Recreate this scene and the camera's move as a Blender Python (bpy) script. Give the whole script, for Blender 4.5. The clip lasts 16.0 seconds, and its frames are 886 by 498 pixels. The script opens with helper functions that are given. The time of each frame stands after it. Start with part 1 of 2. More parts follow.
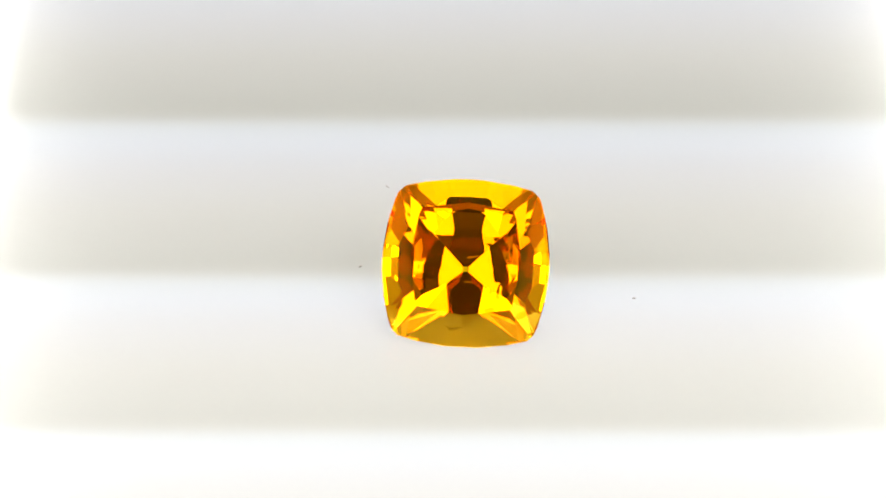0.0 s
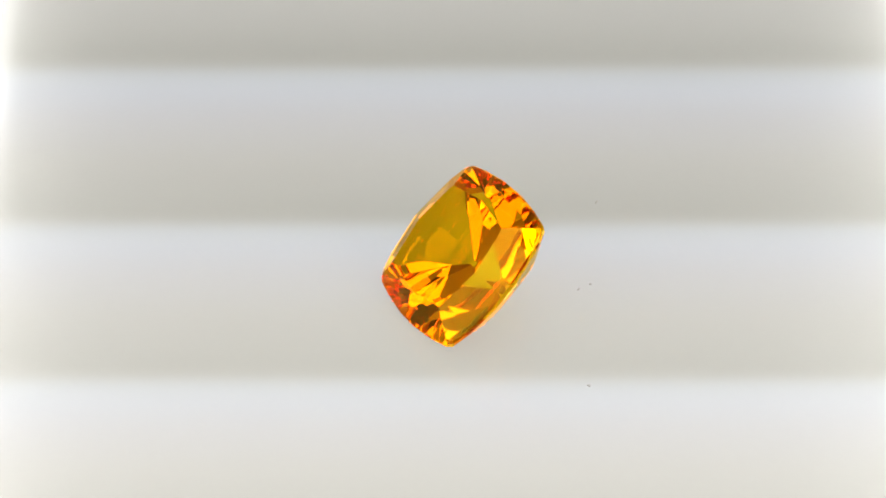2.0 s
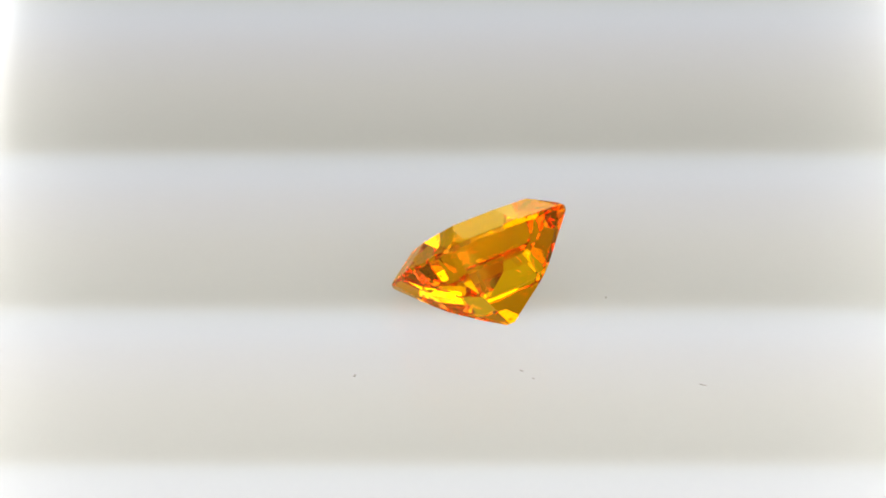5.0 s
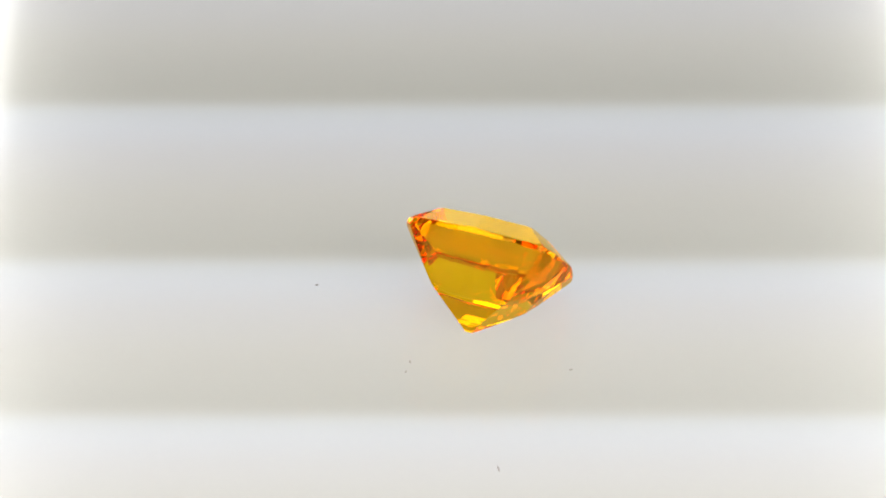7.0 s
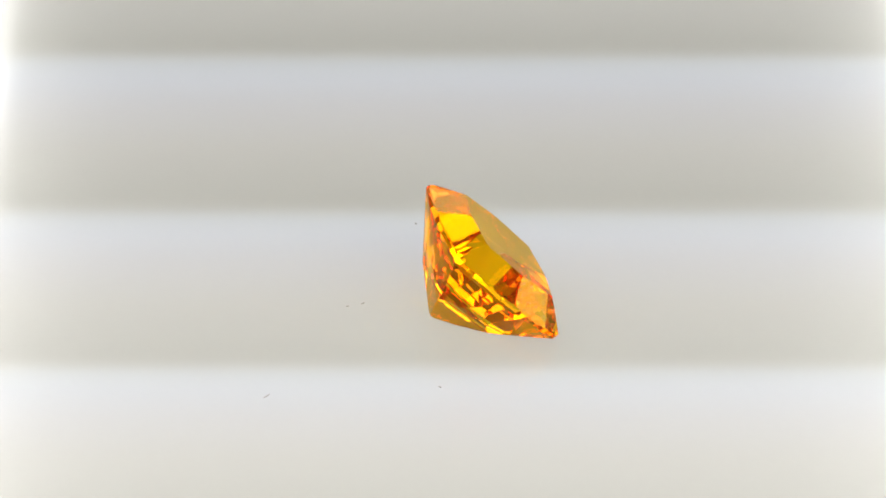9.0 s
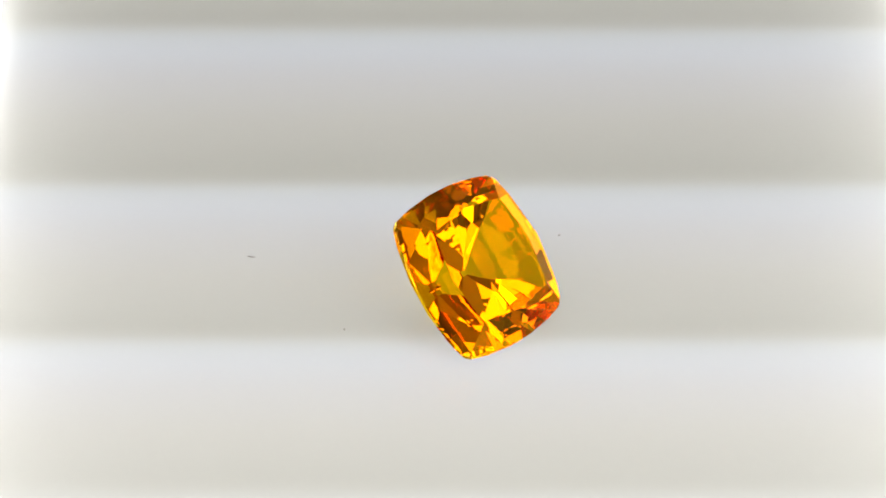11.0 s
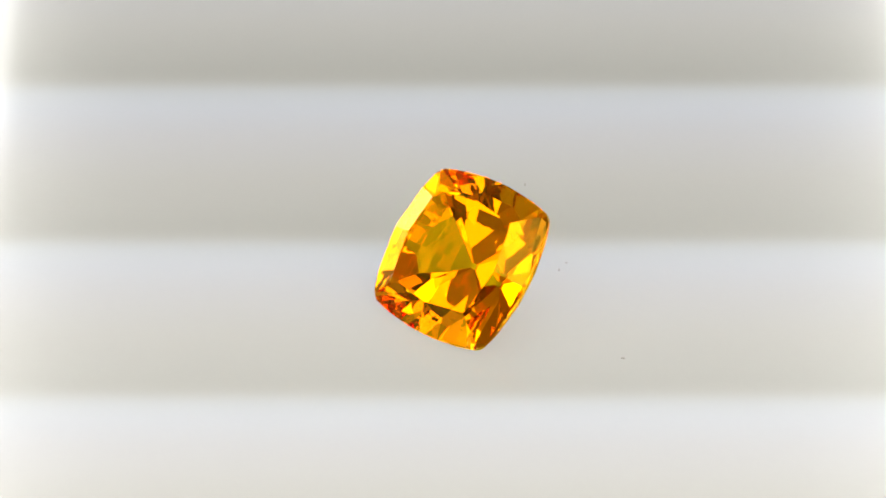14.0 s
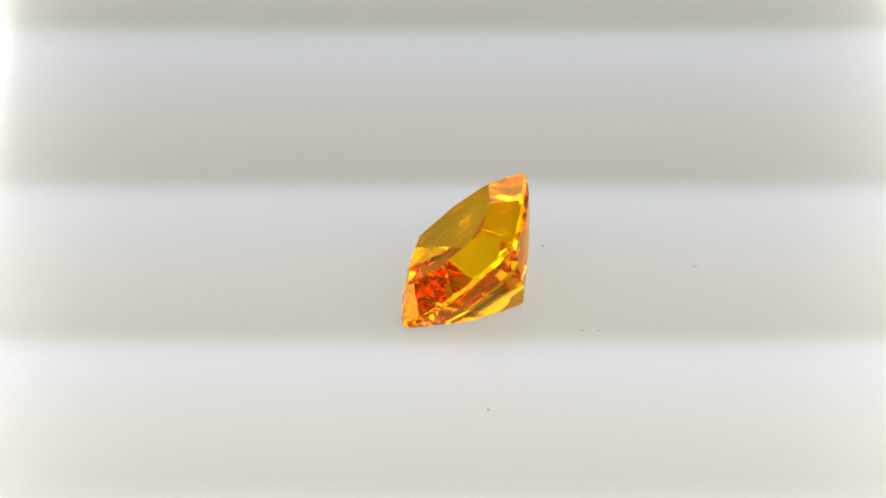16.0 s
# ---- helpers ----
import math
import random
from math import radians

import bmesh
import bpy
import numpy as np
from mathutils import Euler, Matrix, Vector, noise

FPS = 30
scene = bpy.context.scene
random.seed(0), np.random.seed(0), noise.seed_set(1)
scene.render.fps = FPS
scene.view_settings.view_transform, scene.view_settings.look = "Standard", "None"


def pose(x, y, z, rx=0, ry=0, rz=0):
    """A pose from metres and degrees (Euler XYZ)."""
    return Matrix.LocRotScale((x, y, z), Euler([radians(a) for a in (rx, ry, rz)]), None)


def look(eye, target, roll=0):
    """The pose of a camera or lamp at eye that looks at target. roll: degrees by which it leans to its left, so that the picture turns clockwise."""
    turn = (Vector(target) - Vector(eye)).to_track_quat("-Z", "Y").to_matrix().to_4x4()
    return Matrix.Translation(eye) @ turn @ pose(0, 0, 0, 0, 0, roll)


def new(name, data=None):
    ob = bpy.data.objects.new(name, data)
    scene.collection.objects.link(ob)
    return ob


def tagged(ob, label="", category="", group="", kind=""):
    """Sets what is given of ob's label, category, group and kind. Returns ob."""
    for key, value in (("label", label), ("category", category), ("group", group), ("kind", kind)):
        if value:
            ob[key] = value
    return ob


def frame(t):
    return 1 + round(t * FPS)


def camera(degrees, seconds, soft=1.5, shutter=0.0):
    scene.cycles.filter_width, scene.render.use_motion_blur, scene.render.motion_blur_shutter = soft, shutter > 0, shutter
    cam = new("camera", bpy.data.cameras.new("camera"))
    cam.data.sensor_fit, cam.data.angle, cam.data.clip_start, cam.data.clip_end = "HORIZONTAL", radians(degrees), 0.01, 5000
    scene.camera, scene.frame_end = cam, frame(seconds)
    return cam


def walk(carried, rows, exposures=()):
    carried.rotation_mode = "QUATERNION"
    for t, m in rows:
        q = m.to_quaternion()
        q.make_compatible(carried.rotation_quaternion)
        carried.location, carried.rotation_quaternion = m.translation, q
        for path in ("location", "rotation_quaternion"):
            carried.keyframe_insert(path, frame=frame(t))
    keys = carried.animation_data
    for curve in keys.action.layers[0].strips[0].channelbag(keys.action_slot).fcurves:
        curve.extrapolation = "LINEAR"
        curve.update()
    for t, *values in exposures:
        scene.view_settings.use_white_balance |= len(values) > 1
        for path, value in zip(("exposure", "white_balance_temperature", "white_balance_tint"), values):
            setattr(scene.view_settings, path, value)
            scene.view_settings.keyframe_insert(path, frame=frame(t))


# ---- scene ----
MM = 0.001

# ---- camera: fixed on its stand, 83 mm from the stone ----
TARGET = Vector((-1.590, 4.93, 0.0)) * MM
ELEVATION, REACH, LEAN = 0.5859, 83.40 * MM, math.degrees(0.0289)
EYE = TARGET + REACH * Vector((0, -math.cos(ELEVATION), math.sin(ELEVATION)))
cam = camera(30, 16.0)
CAM_POSE = look(EYE, TARGET, LEAN)
walk(cam, [(0.0, CAM_POSE), (16.0, CAM_POSE)], exposures=[(0.0, 0.15), (0.5, 0.01), (1.0, -0.04), (1.5, -0.17), (2.0, -0.19), (16.0, -0.19)])

# ---- world and lamps ----
# light goes round many times inside a cut stone
scene.cycles.max_bounces = scene.cycles.glossy_bounces = scene.cycles.transmission_bounces = 24
world = bpy.data.worlds.new("dim_room")
world.use_nodes = True
world.node_tree.nodes["Background"].inputs[0].default_value = (0.9, 0.95, 1.0, 1)
world.node_tree.nodes["Background"].inputs[1].default_value = 0.12
scene.world = world


def area_lamp(name, at, target, sx, sy, watts, colour):
    data = bpy.data.lights.new(name, "AREA")
    data.shape, data.size, data.size_y, data.energy, data.color = "RECTANGLE", sx, sy, watts, colour
    ob = new(name, data)
    ob.matrix_world = look(at, target)
    return ob


# No lamp is in view: ceiling, back and under-plate fills are added, softboxes assumed.
area_lamp("ceiling_fill", (0.0, 0.07, 0.303), (0.0, 0.0, 0.0), 0.11, 0.11, 0.24, (1.0, 0.99, 0.97))
# added fill that the crown's facets mirror
area_lamp("back_fill", (0.0, 0.214, 0.060), (0.0, 0.0, 0.060), 0.20, 0.06, 0.08, (1.0, 0.99, 0.97))
area_lamp("top_softbox", (0.0, -0.082, 0.100), (0.0, -0.060, 0.0), 0.18, 0.08, 0.165, (1.0, 0.99, 0.96))
area_lamp("side_softbox", (-0.060, -0.064, 0.036), (0.0, -0.012, 0.0), 0.085, 0.07, 0.056, (1.0, 0.99, 0.96))
area_lamp("side_softbox", (0.060, -0.064, 0.036), (0.0, -0.012, 0.0), 0.085, 0.07, 0.084, (1.0, 0.99, 0.96))
# added fill below the plate, brightening its near part
area_lamp("under_plate_fill", (0.0, -0.075, -0.050), (0.0, -0.025, 0.0), 0.20, 0.07, 0.37, (1.0, 0.985, 0.95))


# ---- materials ----
def material(name):
    m = bpy.data.materials.new(name)
    m.use_nodes = True
    return m, m.node_tree.nodes, m.node_tree.links, m.node_tree.nodes["Principled BSDF"]


def plain(name, colour, rough=0.5, metal=0.0, grain=0.06, size=900.0, bump=0.0):
    """A paint or plastic with slight variation at two scales."""
    m, n, l, p = material(name)
    geo = n.new("ShaderNodeTexCoord")
    fine, broad = n.new("ShaderNodeTexNoise"), n.new("ShaderNodeTexNoise")
    fine.inputs["Scale"].default_value, broad.inputs["Scale"].default_value = size, size / 14
    for x in (fine, broad):
        l.new(geo.outputs["Object"], x.inputs["Vector"])
    both = n.new("ShaderNodeMath")
    both.operation = "ADD"
    l.new(fine.outputs["Fac"], both.inputs[0])
    l.new(broad.outputs["Fac"], both.inputs[1])
    ramp = n.new("ShaderNodeMapRange")
    ramp.inputs["From Min"].default_value, ramp.inputs["From Max"].default_value = 0.6, 1.4
    ramp.inputs["To Min"].default_value, ramp.inputs["To Max"].default_value = 1 - grain, 1 + grain
    l.new(both.outputs[0], ramp.inputs["Value"])
    tint = n.new("ShaderNodeVectorMath")
    tint.operation = "SCALE"
    tint.inputs[0].default_value = colour
    l.new(ramp.outputs[0], tint.inputs["Scale"])
    l.new(tint.outputs[0], p.inputs["Base Color"])
    p.inputs["Roughness"].default_value, p.inputs["Metallic"].default_value = rough, metal
    if bump:
        b = n.new("ShaderNodeBump")
        b.inputs["Strength"].default_value, b.inputs["Distance"].default_value = bump, 0.0001
        l.new(fine.outputs["Fac"], b.inputs["Height"])
        l.new(b.outputs[0], p.inputs["Normal"])
    return m


def glow(name, colour, strength):
    m, n, l, p = material(name)
    p.inputs["Base Color"].default_value = (0.8, 0.8, 0.8, 1)
    p.inputs["Emission Color"].default_value = (*colour, 1)
    p.inputs["Emission Strength"].default_value = strength
    return m


def flicker_glow():
    """One flicker band drawn as glow: bright and cool along one edge, fading to a warm dark one."""
    m, n, l, p = material("flicker_band_glow")
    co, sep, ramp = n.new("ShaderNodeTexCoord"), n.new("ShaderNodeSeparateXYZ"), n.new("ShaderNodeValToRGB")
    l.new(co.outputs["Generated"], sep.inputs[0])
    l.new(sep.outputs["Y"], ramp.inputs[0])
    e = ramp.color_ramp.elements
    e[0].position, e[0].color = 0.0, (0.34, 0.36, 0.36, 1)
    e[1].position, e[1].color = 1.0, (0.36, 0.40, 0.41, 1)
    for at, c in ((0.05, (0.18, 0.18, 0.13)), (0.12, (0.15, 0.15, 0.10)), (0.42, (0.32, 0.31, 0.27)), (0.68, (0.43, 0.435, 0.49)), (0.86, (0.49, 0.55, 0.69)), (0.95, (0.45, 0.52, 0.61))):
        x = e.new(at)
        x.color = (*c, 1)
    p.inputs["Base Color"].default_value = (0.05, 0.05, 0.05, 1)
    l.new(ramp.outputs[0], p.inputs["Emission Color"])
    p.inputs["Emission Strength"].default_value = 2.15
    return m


def sapphire():
    """Clear yellow stone: it tints what passes in and out, more at every turn inside; its polish mirrors white."""
    m, n, l, p = material("yellow_sapphire")
    body, skin, polish = n.new("ShaderNodeBsdfRefraction"), n.new("ShaderNodeBsdfAnisotropic"), n.new("ShaderNodeBsdfAnisotropic")
    body.inputs["Color"].default_value, body.inputs["IOR"].default_value, body.inputs["Roughness"].default_value = (1.0, 0.76, 0.03, 1), 1.77, 0.0
    skin.inputs["Color"].default_value, skin.inputs["Roughness"].default_value = (0.95, 0.65, 0.045, 1), 0.0
    polish.inputs["Color"].default_value, polish.inputs["Roughness"].default_value = (1.0, 0.98, 0.95, 1), 0.0
    gloss, mix, coat = n.new("ShaderNodeFresnel"), n.new("ShaderNodeMixShader"), n.new("ShaderNodeMixShader")
    gloss.inputs["IOR"].default_value = 1.77
    l.new(gloss.outputs[0], mix.inputs[0])
    l.new(body.outputs[0], mix.inputs[1])
    l.new(skin.outputs[0], mix.inputs[2])
    # the lapped facets are not quite flat
    place, wave, relief = n.new("ShaderNodeTexCoord"), n.new("ShaderNodeTexNoise"), n.new("ShaderNodeBump")
    wave.inputs["Scale"].default_value, wave.inputs["Detail"].default_value = 750.0, 2.0
    relief.inputs["Strength"].default_value, relief.inputs["Distance"].default_value = 0.13, 0.00005
    l.new(place.outputs["Object"], wave.inputs["Vector"])
    l.new(wave.outputs["Fac"], relief.inputs["Height"])
    for shader in (body, skin, polish):
        l.new(relief.outputs[0], shader.inputs["Normal"])
    rim, steep, share = n.new("ShaderNodeLayerWeight"), n.new("ShaderNodeMath"), n.new("ShaderNodeMapRange")
    rim.inputs["Blend"].default_value = 0.5
    steep.operation, steep.inputs[1].default_value = "POWER", 5.0
    share.inputs["To Min"].default_value, share.inputs["To Max"].default_value = 0.0, 0.40
    l.new(rim.outputs["Facing"], steep.inputs[0])
    l.new(steep.outputs[0], share.inputs["Value"])
    l.new(share.outputs[0], coat.inputs[0])
    l.new(mix.outputs[0], coat.inputs[1])
    l.new(polish.outputs[0], coat.inputs[2])
    l.new(coat.outputs[0], n["Material Output"].inputs["Surface"])
    return m


ACRYLIC = plain("milky_acrylic", (0.325, 0.322, 0.303), 0.22, grain=0.015, size=2500)
nodes, links = ACRYLIC.node_tree.nodes, ACRYLIC.node_tree.links
# the plate is partly see-through so the added bands and fill below show
clear, milky = nodes.new("ShaderNodeBsdfTransparent"), nodes.new("ShaderNodeMixShader")
nodes["Principled BSDF"].inputs["Specular IOR Level"].default_value = 0.4
milky.inputs[0].default_value = 0.21
lit, body_mix = nodes.new("ShaderNodeBsdfTranslucent"), nodes.new("ShaderNodeMixShader")
lit.inputs["Color"].default_value, body_mix.inputs[0].default_value = (0.8, 0.79, 0.76, 1), 0.32
links.new(nodes["Principled BSDF"].outputs[0], body_mix.inputs[1])
links.new(lit.outputs[0], body_mix.inputs[2])
links.new(body_mix.outputs[0], milky.inputs[1])
links.new(clear.outputs[0], milky.inputs[2])
links.new(milky.outputs[0], nodes["Material Output"].inputs["Surface"])
CLEAR = bpy.data.materials.new("clear_acrylic")
CLEAR.use_nodes = True
CLEAR.node_tree.links.new(CLEAR.node_tree.nodes.new("ShaderNodeBsdfTransparent").outputs[0], CLEAR.node_tree.nodes["Material Output"].inputs["Surface"])
BLACK = plain("black_lining", (0.03, 0.03, 0.03), 0.8, grain=0.1, size=500, bump=0.1)
BOX_WHITE = plain("box_lining", (0.78, 0.77, 0.75), 0.7, grain=0.03, size=500, bump=0.1)
FRONT_GREY = plain("front_wall_grey", (0.30, 0.30, 0.29), 0.8, grain=0.1, size=700, bump=0.2)
ALU = plain("brushed_aluminium", (0.55, 0.55, 0.56), 0.35, 1.0)
BLACK_PLASTIC = plain("black_plastic", (0.025, 0.025, 0.027), 0.45, grain=0.1, size=600, bump=0.05)
GREY_PLASTIC = plain("dark_grey_plastic", (0.10, 0.10, 0.10), 0.6, grain=0.1, size=600, bump=0.05)
DUST = plain("dust_brown", (0.30, 0.28, 0.26), 0.9, grain=0.3, size=9000)
PANEL_GLOW = glow("panel_glow", (1.0, 0.99, 0.97), 5.2)
BAND_GLOW, SAPPHIRE = flicker_glow(), sapphire()


# ---- helpers for meshes ----
def mesh_of(name, bm, mat, smooth=False):
    bmesh.ops.recalc_face_normals(bm, faces=bm.faces)
    me = bpy.data.meshes.new(name)
    bm.to_mesh(me)
    bm.free()
    me.materials.append(mat)
    for f in me.polygons:
        f.use_smooth = smooth
    return me


def part(name, bm, mat, parent=None, label="", smooth=False):
    ob = new(name, mesh_of(name, bm, mat, smooth))
    if parent:
        ob.parent = parent
    return tagged(ob, label)


def block(bm, x0, x1, y0, y1, z0, z1, bevel=0.0):
    made = bmesh.ops.create_cube(bm, size=1)["verts"]
    for v in made:
        v.co = Vector((x0 + (v.co.x + 0.5) * (x1 - x0), y0 + (v.co.y + 0.5) * (y1 - y0), z0 + (v.co.z + 0.5) * (z1 - z0)))
    if bevel:
        edges = {e for v in made for e in v.link_edges}
        bmesh.ops.bevel(bm, geom=list(edges), offset=bevel, segments=2, affect="EDGES", profile=0.6)
    return bm


def slab(*args):
    return block(bmesh.new(), *args)


# ---- the light box, assumed: its walls stay out of view ----
floor = tagged(part("floor", slab(-0.17, 0.17, -0.25, 0.22, -0.002, 0.0), ACRYLIC), "white plate, made translucent to show the added bands below", "floor", kind="structure")
# underside left clear for the added bands below
floor.data.materials.append(CLEAR)
for face in floor.data.polygons:
    face.material_index = 0 if face.normal.z > 0.5 else 1
# unseen dark box, added so nothing but the bands shows through the plate
for name, size in (("wall_base_left", (-0.175, -0.17, -0.25, 0.225, -0.235, -0.005)), ("wall_base_right", (0.17, 0.175, -0.25, 0.225, -0.235, -0.005)),
                   ("wall_base_front", (-0.175, 0.175, -0.256, -0.251, -0.235, -0.005)), ("wall_base_back", (-0.17, 0.17, 0.22, 0.225, -0.235, -0.005)),
                   ("floor_base", (-0.175, 0.175, -0.256, 0.225, -0.241, -0.236))):
    tagged(part(name, slab(*size), BLACK), "black panel of the unseen box added round the bands", "wall", kind="structure")
tagged(part("wall_back", slab(-0.17, 0.17, 0.22, 0.225, -0.005, 0.305), BOX_WHITE), "white lined back wall of a light box", "wall", kind="structure")
tagged(part("wall_left", slab(-0.175, -0.17, -0.25, 0.225, -0.005, 0.305), BOX_WHITE), "white lined side wall of a light box", "wall", kind="structure")
tagged(part("wall_right", slab(0.17, 0.175, -0.25, 0.225, -0.005, 0.305), BOX_WHITE), "white lined side wall of a light box", "wall", kind="structure")
tagged(part("ceiling", slab(-0.175, 0.175, -0.25, 0.225, 0.305, 0.31), BOX_WHITE), "white lined ceiling of a light box", "ceiling", kind="structure")
# unseen front wall, its grey chosen to darken what the facets mirror
tagged(part("wall_front", slab(-0.175, 0.175, -0.256, -0.251, -0.005, 0.305), FRONT_GREY), "grey front wall added to darken the stone's facets", "wall", kind="structure")


def light_panel(near, far, side, tall):
    """An upright panel along the plate from near to far (mm), glowing towards the stone."""
    near, far = Vector(near) * MM, Vector(far) * MM
    long = (far - near).length
    panel = new("light_panel")
    panel.matrix_world = Matrix.Translation((*near, 0)) @ Matrix.Rotation(math.atan2(-(far - near).x, (far - near).y), 4, "Z")
    part("housing", slab(0, side * 0.003, 0, long, 0, tall, 0.0004), ALU, panel)
    part("diffuser", slab(-side * 0.0006, 0, 0.001, long - 0.001, 0.0002, tall - 0.0004, 0.0002), PANEL_GLOW, panel, "glowing white diffuser sheet")
    return tagged(panel, "assumed slim aluminium light panel with glowing white diffuser", "lamp", "light panels beside the stone")


# assumed lamps, sized to whiten the plate's left and right edges
light_panel((-18.9, -30.0), (-34.6, 50.0), -1, 0.0042)
light_panel((17.1, -30.0), (31.1, 50.0), 1, 0.0050)


def camera_body():
    """The black camera on whose face the lens sits; the stone mirrors it in its dark facets."""
    body = new("camera_body")
    body.matrix_world = CAM_POSE @ Matrix.Translation((0, 0, 0.009))
    # unseen strip, added so the facets mirror a tall dark column
    part("dark_strip", slab(-0.013, 0.013, -0.060, 0.110, 0.0125, 0.0155, 0.001), GREY_PLASTIC, body, "long dark grey strip added for the stone's dark reflection")
    part("case", slab(-0.016, 0.016, -0.034, 0.034, 0.0, 0.012, 0.003), BLACK_PLASTIC, body)
    bm = bmesh.new()
    bmesh.ops.create_cone(bm, cap_ends=True, segments=40, radius1=0.011, radius2=0.010, depth=0.004)
    bmesh.ops.translate(bm, vec=(0, 0, -0.002), verts=bm.verts)
    part("lens_ring", bm, ALU, body, "dark metal lens ring")
    return tagged(body, "small black camera pointed at the stone", "camera")


camera_body()

# ---- added glowing bands under the plate, standing in for lamp flicker ----
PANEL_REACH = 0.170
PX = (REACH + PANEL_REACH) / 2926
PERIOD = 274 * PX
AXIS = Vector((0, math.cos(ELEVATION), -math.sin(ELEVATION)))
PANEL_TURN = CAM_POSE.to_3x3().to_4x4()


def bands_pose(y_edge):
    """The bands' pose with the edge of the middle one at that height, square to the line of sight."""
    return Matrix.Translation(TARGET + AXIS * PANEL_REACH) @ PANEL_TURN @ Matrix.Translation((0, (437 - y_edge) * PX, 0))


# Invented lamp: its slats and rails only draw the bands of flickering light.
def flicker_bands():
    lamp = new("flicker_bands")
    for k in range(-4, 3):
        part("slat", slab(-0.078, 0.078, (k - 1) * PERIOD, k * PERIOD, -0.001, 0.001), BAND_GLOW, lamp, "added glowing band fading from cool to dark, one flicker period")
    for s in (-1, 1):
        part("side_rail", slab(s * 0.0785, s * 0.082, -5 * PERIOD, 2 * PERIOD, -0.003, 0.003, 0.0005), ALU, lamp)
    return tagged(lamp, "glowing bands added under the plate to draw lamp flicker", "lamp")


BANDS = flicker_bands()


# ---- the stone ----
def arc_support(phi):
    """How far the cushion outline reaches towards the azimuth phi (radians), in mm."""
    best = 0
    for ux, uy, half, mid, bulge in ((1, 0, 3.46, 3.86, 0.66), (0, 1, 3.18, 3.93, 0.47)):
        r = (half * half + bulge * bulge) / (2 * bulge)
        lim = math.asin(half / r)
        for s in (1, -1):
            base = math.atan2(s * uy, s * ux)
            d = (phi - base + math.pi) % (2 * math.pi) - math.pi
            if abs(d) <= lim:
                best = max(best, (mid - r) * math.cos(d) + r)
    corner = 3.18 * abs(math.cos(phi)) + 3.46 * abs(math.sin(phi))
    return max(best, corner)


def stone_mesh():
    bm = bmesh.new()
    bmesh.ops.create_cube(bm, size=16)

    def cut(normal, dist):
        nrm = Vector(normal).normalized()
        geom = bm.verts[:] + bm.edges[:] + bm.faces[:]
        made = bmesh.ops.bisect_plane(bm, geom=geom, dist=1e-5, plane_co=nrm * dist, plane_no=nrm, clear_outer=True)
        edges = [g for g in made["geom_cut"] if isinstance(g, bmesh.types.BMEdge)]
        if edges:
            bmesh.ops.contextual_create(bm, geom=edges)

    def facet(phi, r0, z0, r1, z1):
        """A plane across the azimuth phi through two points (radius, height) of its profile."""
        a, b = z0 - z1, r0 - r1
        n2 = Vector((a, -b)) if z0 > z1 and z0 <= 0 else Vector((z1 - z0, r0 - r1))
        n2.normalize()
        cut((n2.x * math.cos(phi), n2.x * math.sin(phi), n2.y), n2.x * r0 + n2.y * z0)

    quarter = math.pi / 2
    cut((0, 0, 1), 1.08)
    cut((0, 0, -1), 3.93)
    for k in range(4):
        side = k * quarter
        for off in (-21, -14, -7, 0, 7, 14, 21, 33, 45, 57):
            phi = side + radians(off)
            h = arc_support(phi) * (0.978 if off == 45 else 0.992 if off > 30 else 1)
            cut((math.cos(phi), math.sin(phi), 0), h)
        # crown: a thin steep row at the girdle, then the mains up to the wide table
        for off in (-19, -9, 9, 19, 37, 53):
            phi = side + radians(off)
            h = arc_support(phi) * (0.985 if off > 30 else 1)
            facet(phi, h, 0.08, h - 0.22, 0.30)
            facet(phi, h - 0.10, 0.17, h - (1.02 if off > 30 else 1.42), 1.08)
        facet(side + radians(45), 4.36, 0.50, 3.72, 1.08)
        # pavilion: a steep row under the girdle, then one broad main down to the keel
        full = (1.4, 0.8, 1.4, 0.25)[k]
        steps = [(f, -0.08 - 3.98 * (1 - f) - full * f * (1 - f)) for f in (1.0, 0.90, 0.78, 0.63, 0.0)]
        for off, count in ((-20, 1), (-10, 2), (0, 4), (10, 2), (20, 1)):
            phi = side + radians(off)
            h = arc_support(phi)
            for (f0, z0), (f1, z1) in list(zip(steps, steps[1:]))[:count]:
                facet(phi, h * f0, z0, h * f1, z1)
        for off in (38, 45, 52):
            phi = side + radians(off)
            h = arc_support(phi)
            facet(phi, h - 0.01, -0.12, h - 0.60, -1.12)
            if off != 45:
                facet(phi, h - 0.62, -1.10, h - 1.45, -1.88)
    bmesh.ops.scale(bm, vec=(1.008 * MM,) * 3, verts=bm.verts)
    return mesh_of("gemstone", bm, SAPPHIRE)


TURN_RATE, TURN_START, TABLE_TILT = -0.4946, -0.030, 0.7777
GEM_TURN = Matrix.Rotation(math.pi / 2 - TABLE_TILT, 3, "X") @ Matrix.Rotation(-0.0023, 3, "Z")


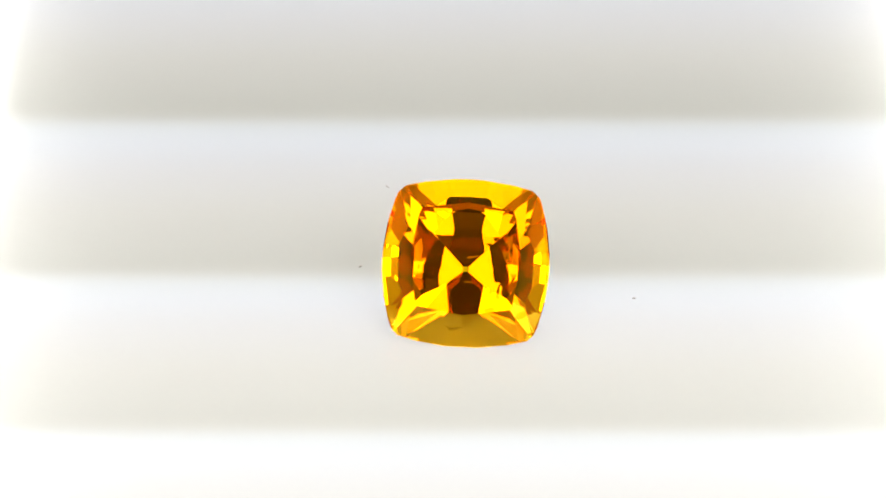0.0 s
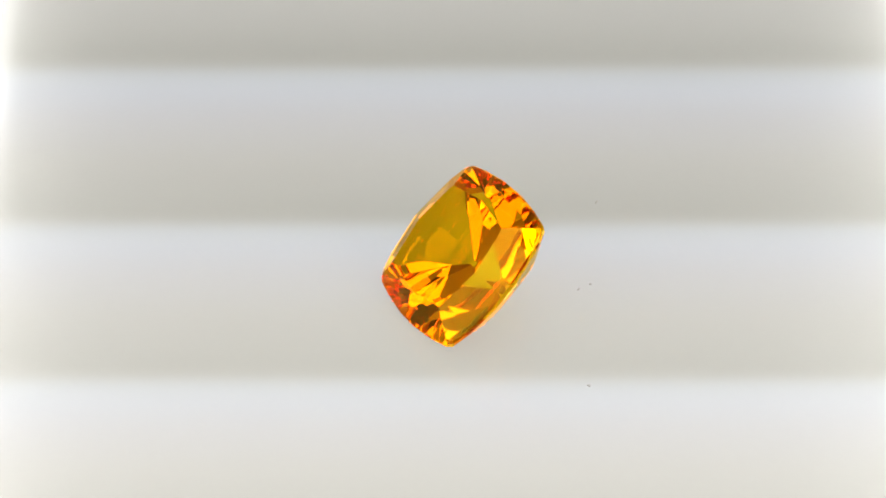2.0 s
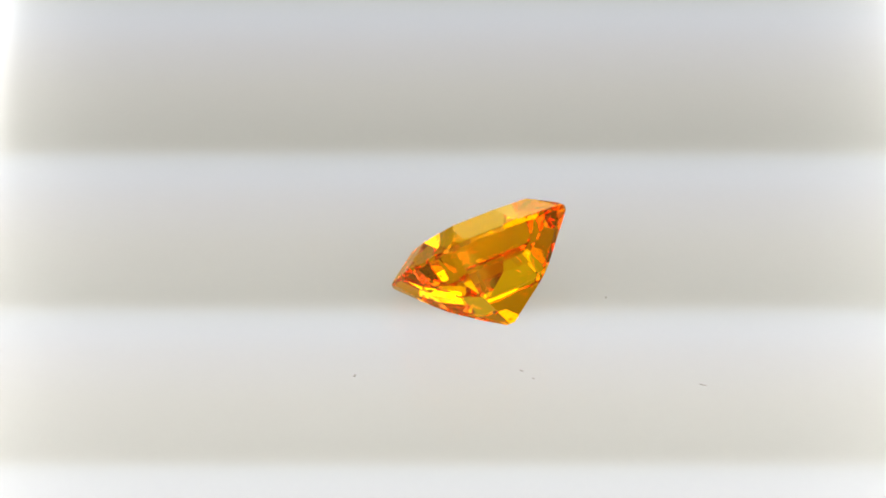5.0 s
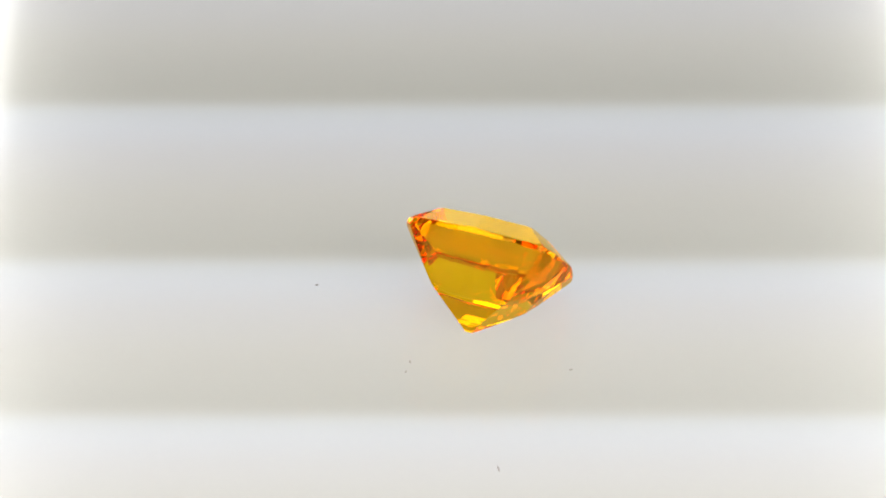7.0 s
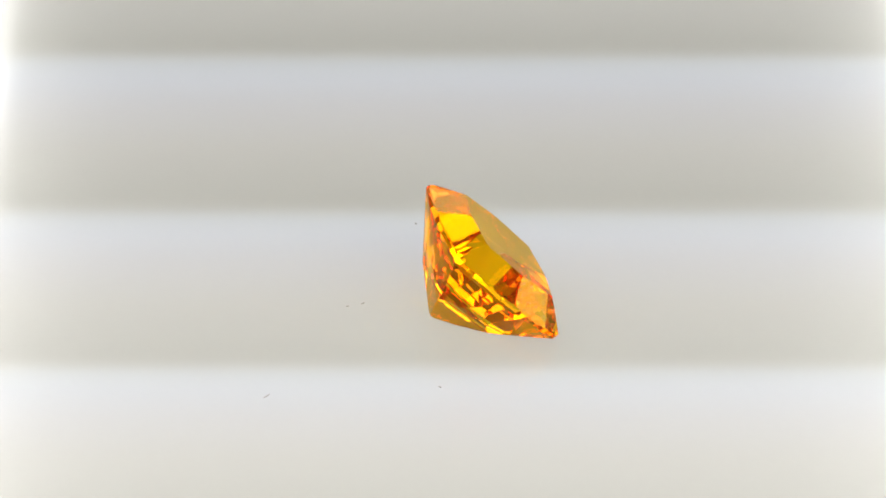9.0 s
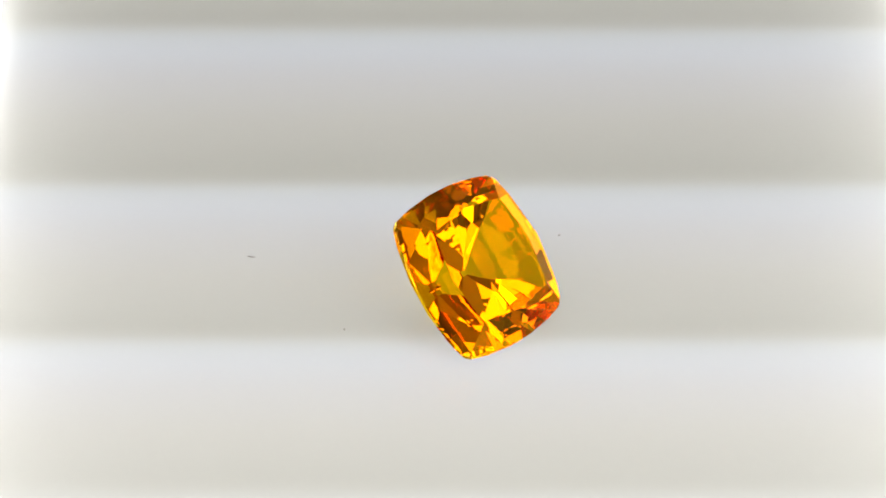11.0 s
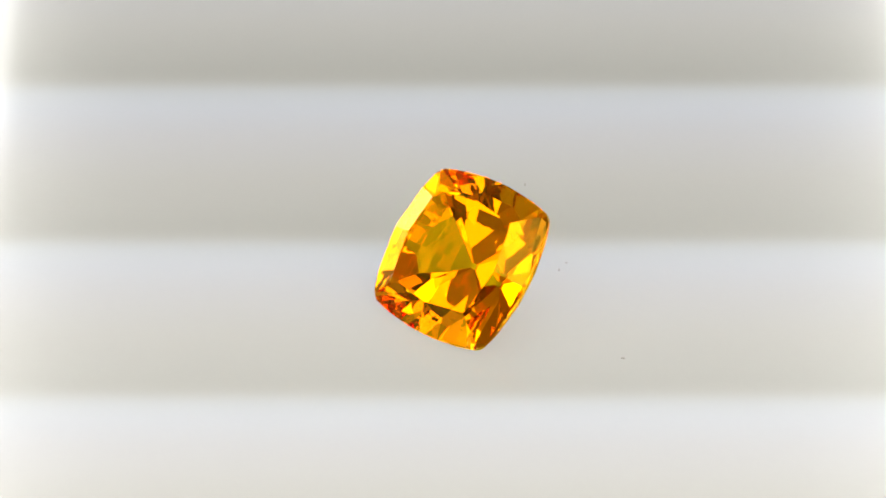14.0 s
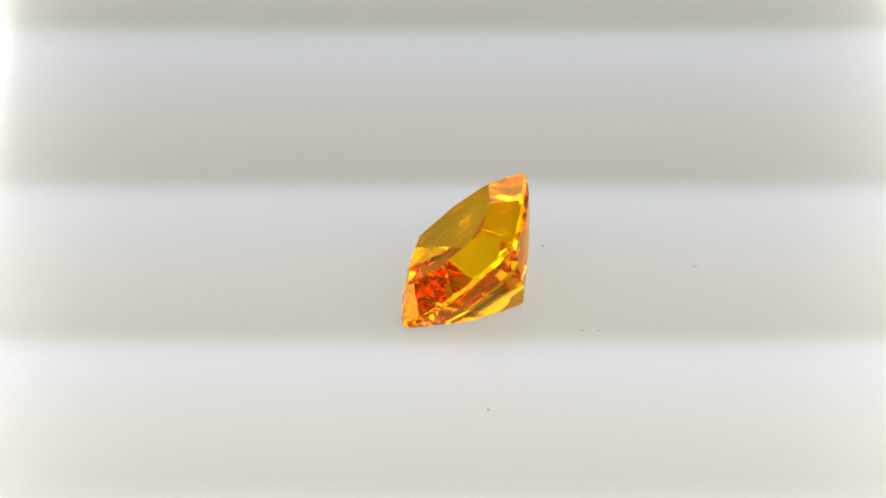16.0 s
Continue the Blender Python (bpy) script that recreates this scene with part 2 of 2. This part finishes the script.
def gemstone():
    whole = stone_mesh()
    ob = new("gemstone")
    low = min((GEM_TURN @ v.co).z for v in whole.vertices)
    seat = Matrix.Translation((-0.494 * MM, -0.61 * MM, 0.015 * MM - low)) @ GEM_TURN.to_4x4()
    kinds = {"table": "flat polished table facet", "crown": "sloping crown facets", "girdle": "thin faceted girdle", "pavilion": "stepped pavilion facets"}
    faces = {name: [] for name in kinds}
    for f in whole.polygons:
        z = f.normal.z
        faces["table" if z > 0.99 else "crown" if z > 0.05 else "girdle" if z > -0.05 else "pavilion"].append(tuple(f.vertices))
    for name, label in kinds.items():
        used = sorted({i for f in faces[name] for i in f})
        at = {i: n for n, i in enumerate(used)}
        me = bpy.data.meshes.new(name)
        me.from_pydata([whole.vertices[i].co for i in used], [], [[at[i] for i in f] for f in faces[name]])
        me.materials.append(SAPPHIRE)
        piece = tagged(new(name, me), label)
        piece.parent = ob
    bpy.data.meshes.remove(whole)
    return tagged(ob, "faceted cushion-cut yellow sapphire lying on its pavilion", "gemstone"), seat


GEM, GEM_SEAT = gemstone()


# ---- dust on the plate, which turns with the stone ----
def speck(x, y, length, width, turn, seed):
    bm = bmesh.new()
    bmesh.ops.create_icosphere(bm, subdivisions=2, radius=0.5)
    rnd = random.Random(seed)
    bend = rnd.uniform(-0.25, 0.25)
    for v in bm.verts:
        across = v.co.y * width + bend * length * (v.co.x ** 2)
        v.co = Vector((v.co.x * length, across, (v.co.z + 0.5) * width * 0.5)) * rnd.uniform(0.85, 1.15) * MM
        v.co.z = max(0, v.co.z)
    ob = part("dust_speck", bm, DUST)
    long = length > 0.3
    tagged(ob, "short dark fibre of dust on the white plate" if long else "tiny grey-brown dust speck on the white plate", "dust", "dust specks round the stone")
    return ob, Matrix.Translation((x * MM, y * MM, 0)) @ Matrix.Rotation(radians(turn), 4, "Z")


SPECKS = [speck(*s) for s in (
    (7.70, 1.30, 0.22, 0.13, 20, 1), (1.22, 5.22, 0.24, 0.10, 120, 2), (1.12, 5.98, 0.16, 0.09, 95, 3), (-4.97, 10.62, 0.40, 0.09, 125, 4),
    (-5.75, 2.95, 0.17, 0.11, 40, 5),
)]


# ---- what moves ----
def motions():
    times = [i * 0.5 for i in range(33)]
    for ob, seat in [(GEM, GEM_SEAT)] + SPECKS:
        walk(ob, [(t, Matrix.Rotation(TURN_RATE * t + TURN_START, 4, "Z") @ seat) for t in times])
    # slow drift of the added flicker bands
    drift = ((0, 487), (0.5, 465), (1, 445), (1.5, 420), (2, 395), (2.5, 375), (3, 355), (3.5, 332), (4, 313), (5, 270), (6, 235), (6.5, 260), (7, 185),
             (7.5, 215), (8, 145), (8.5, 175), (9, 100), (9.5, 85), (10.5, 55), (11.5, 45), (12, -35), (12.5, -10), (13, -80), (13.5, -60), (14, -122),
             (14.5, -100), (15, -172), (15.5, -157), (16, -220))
    walk(BANDS, [(t, bands_pose(y)) for t, y in drift])


motions()
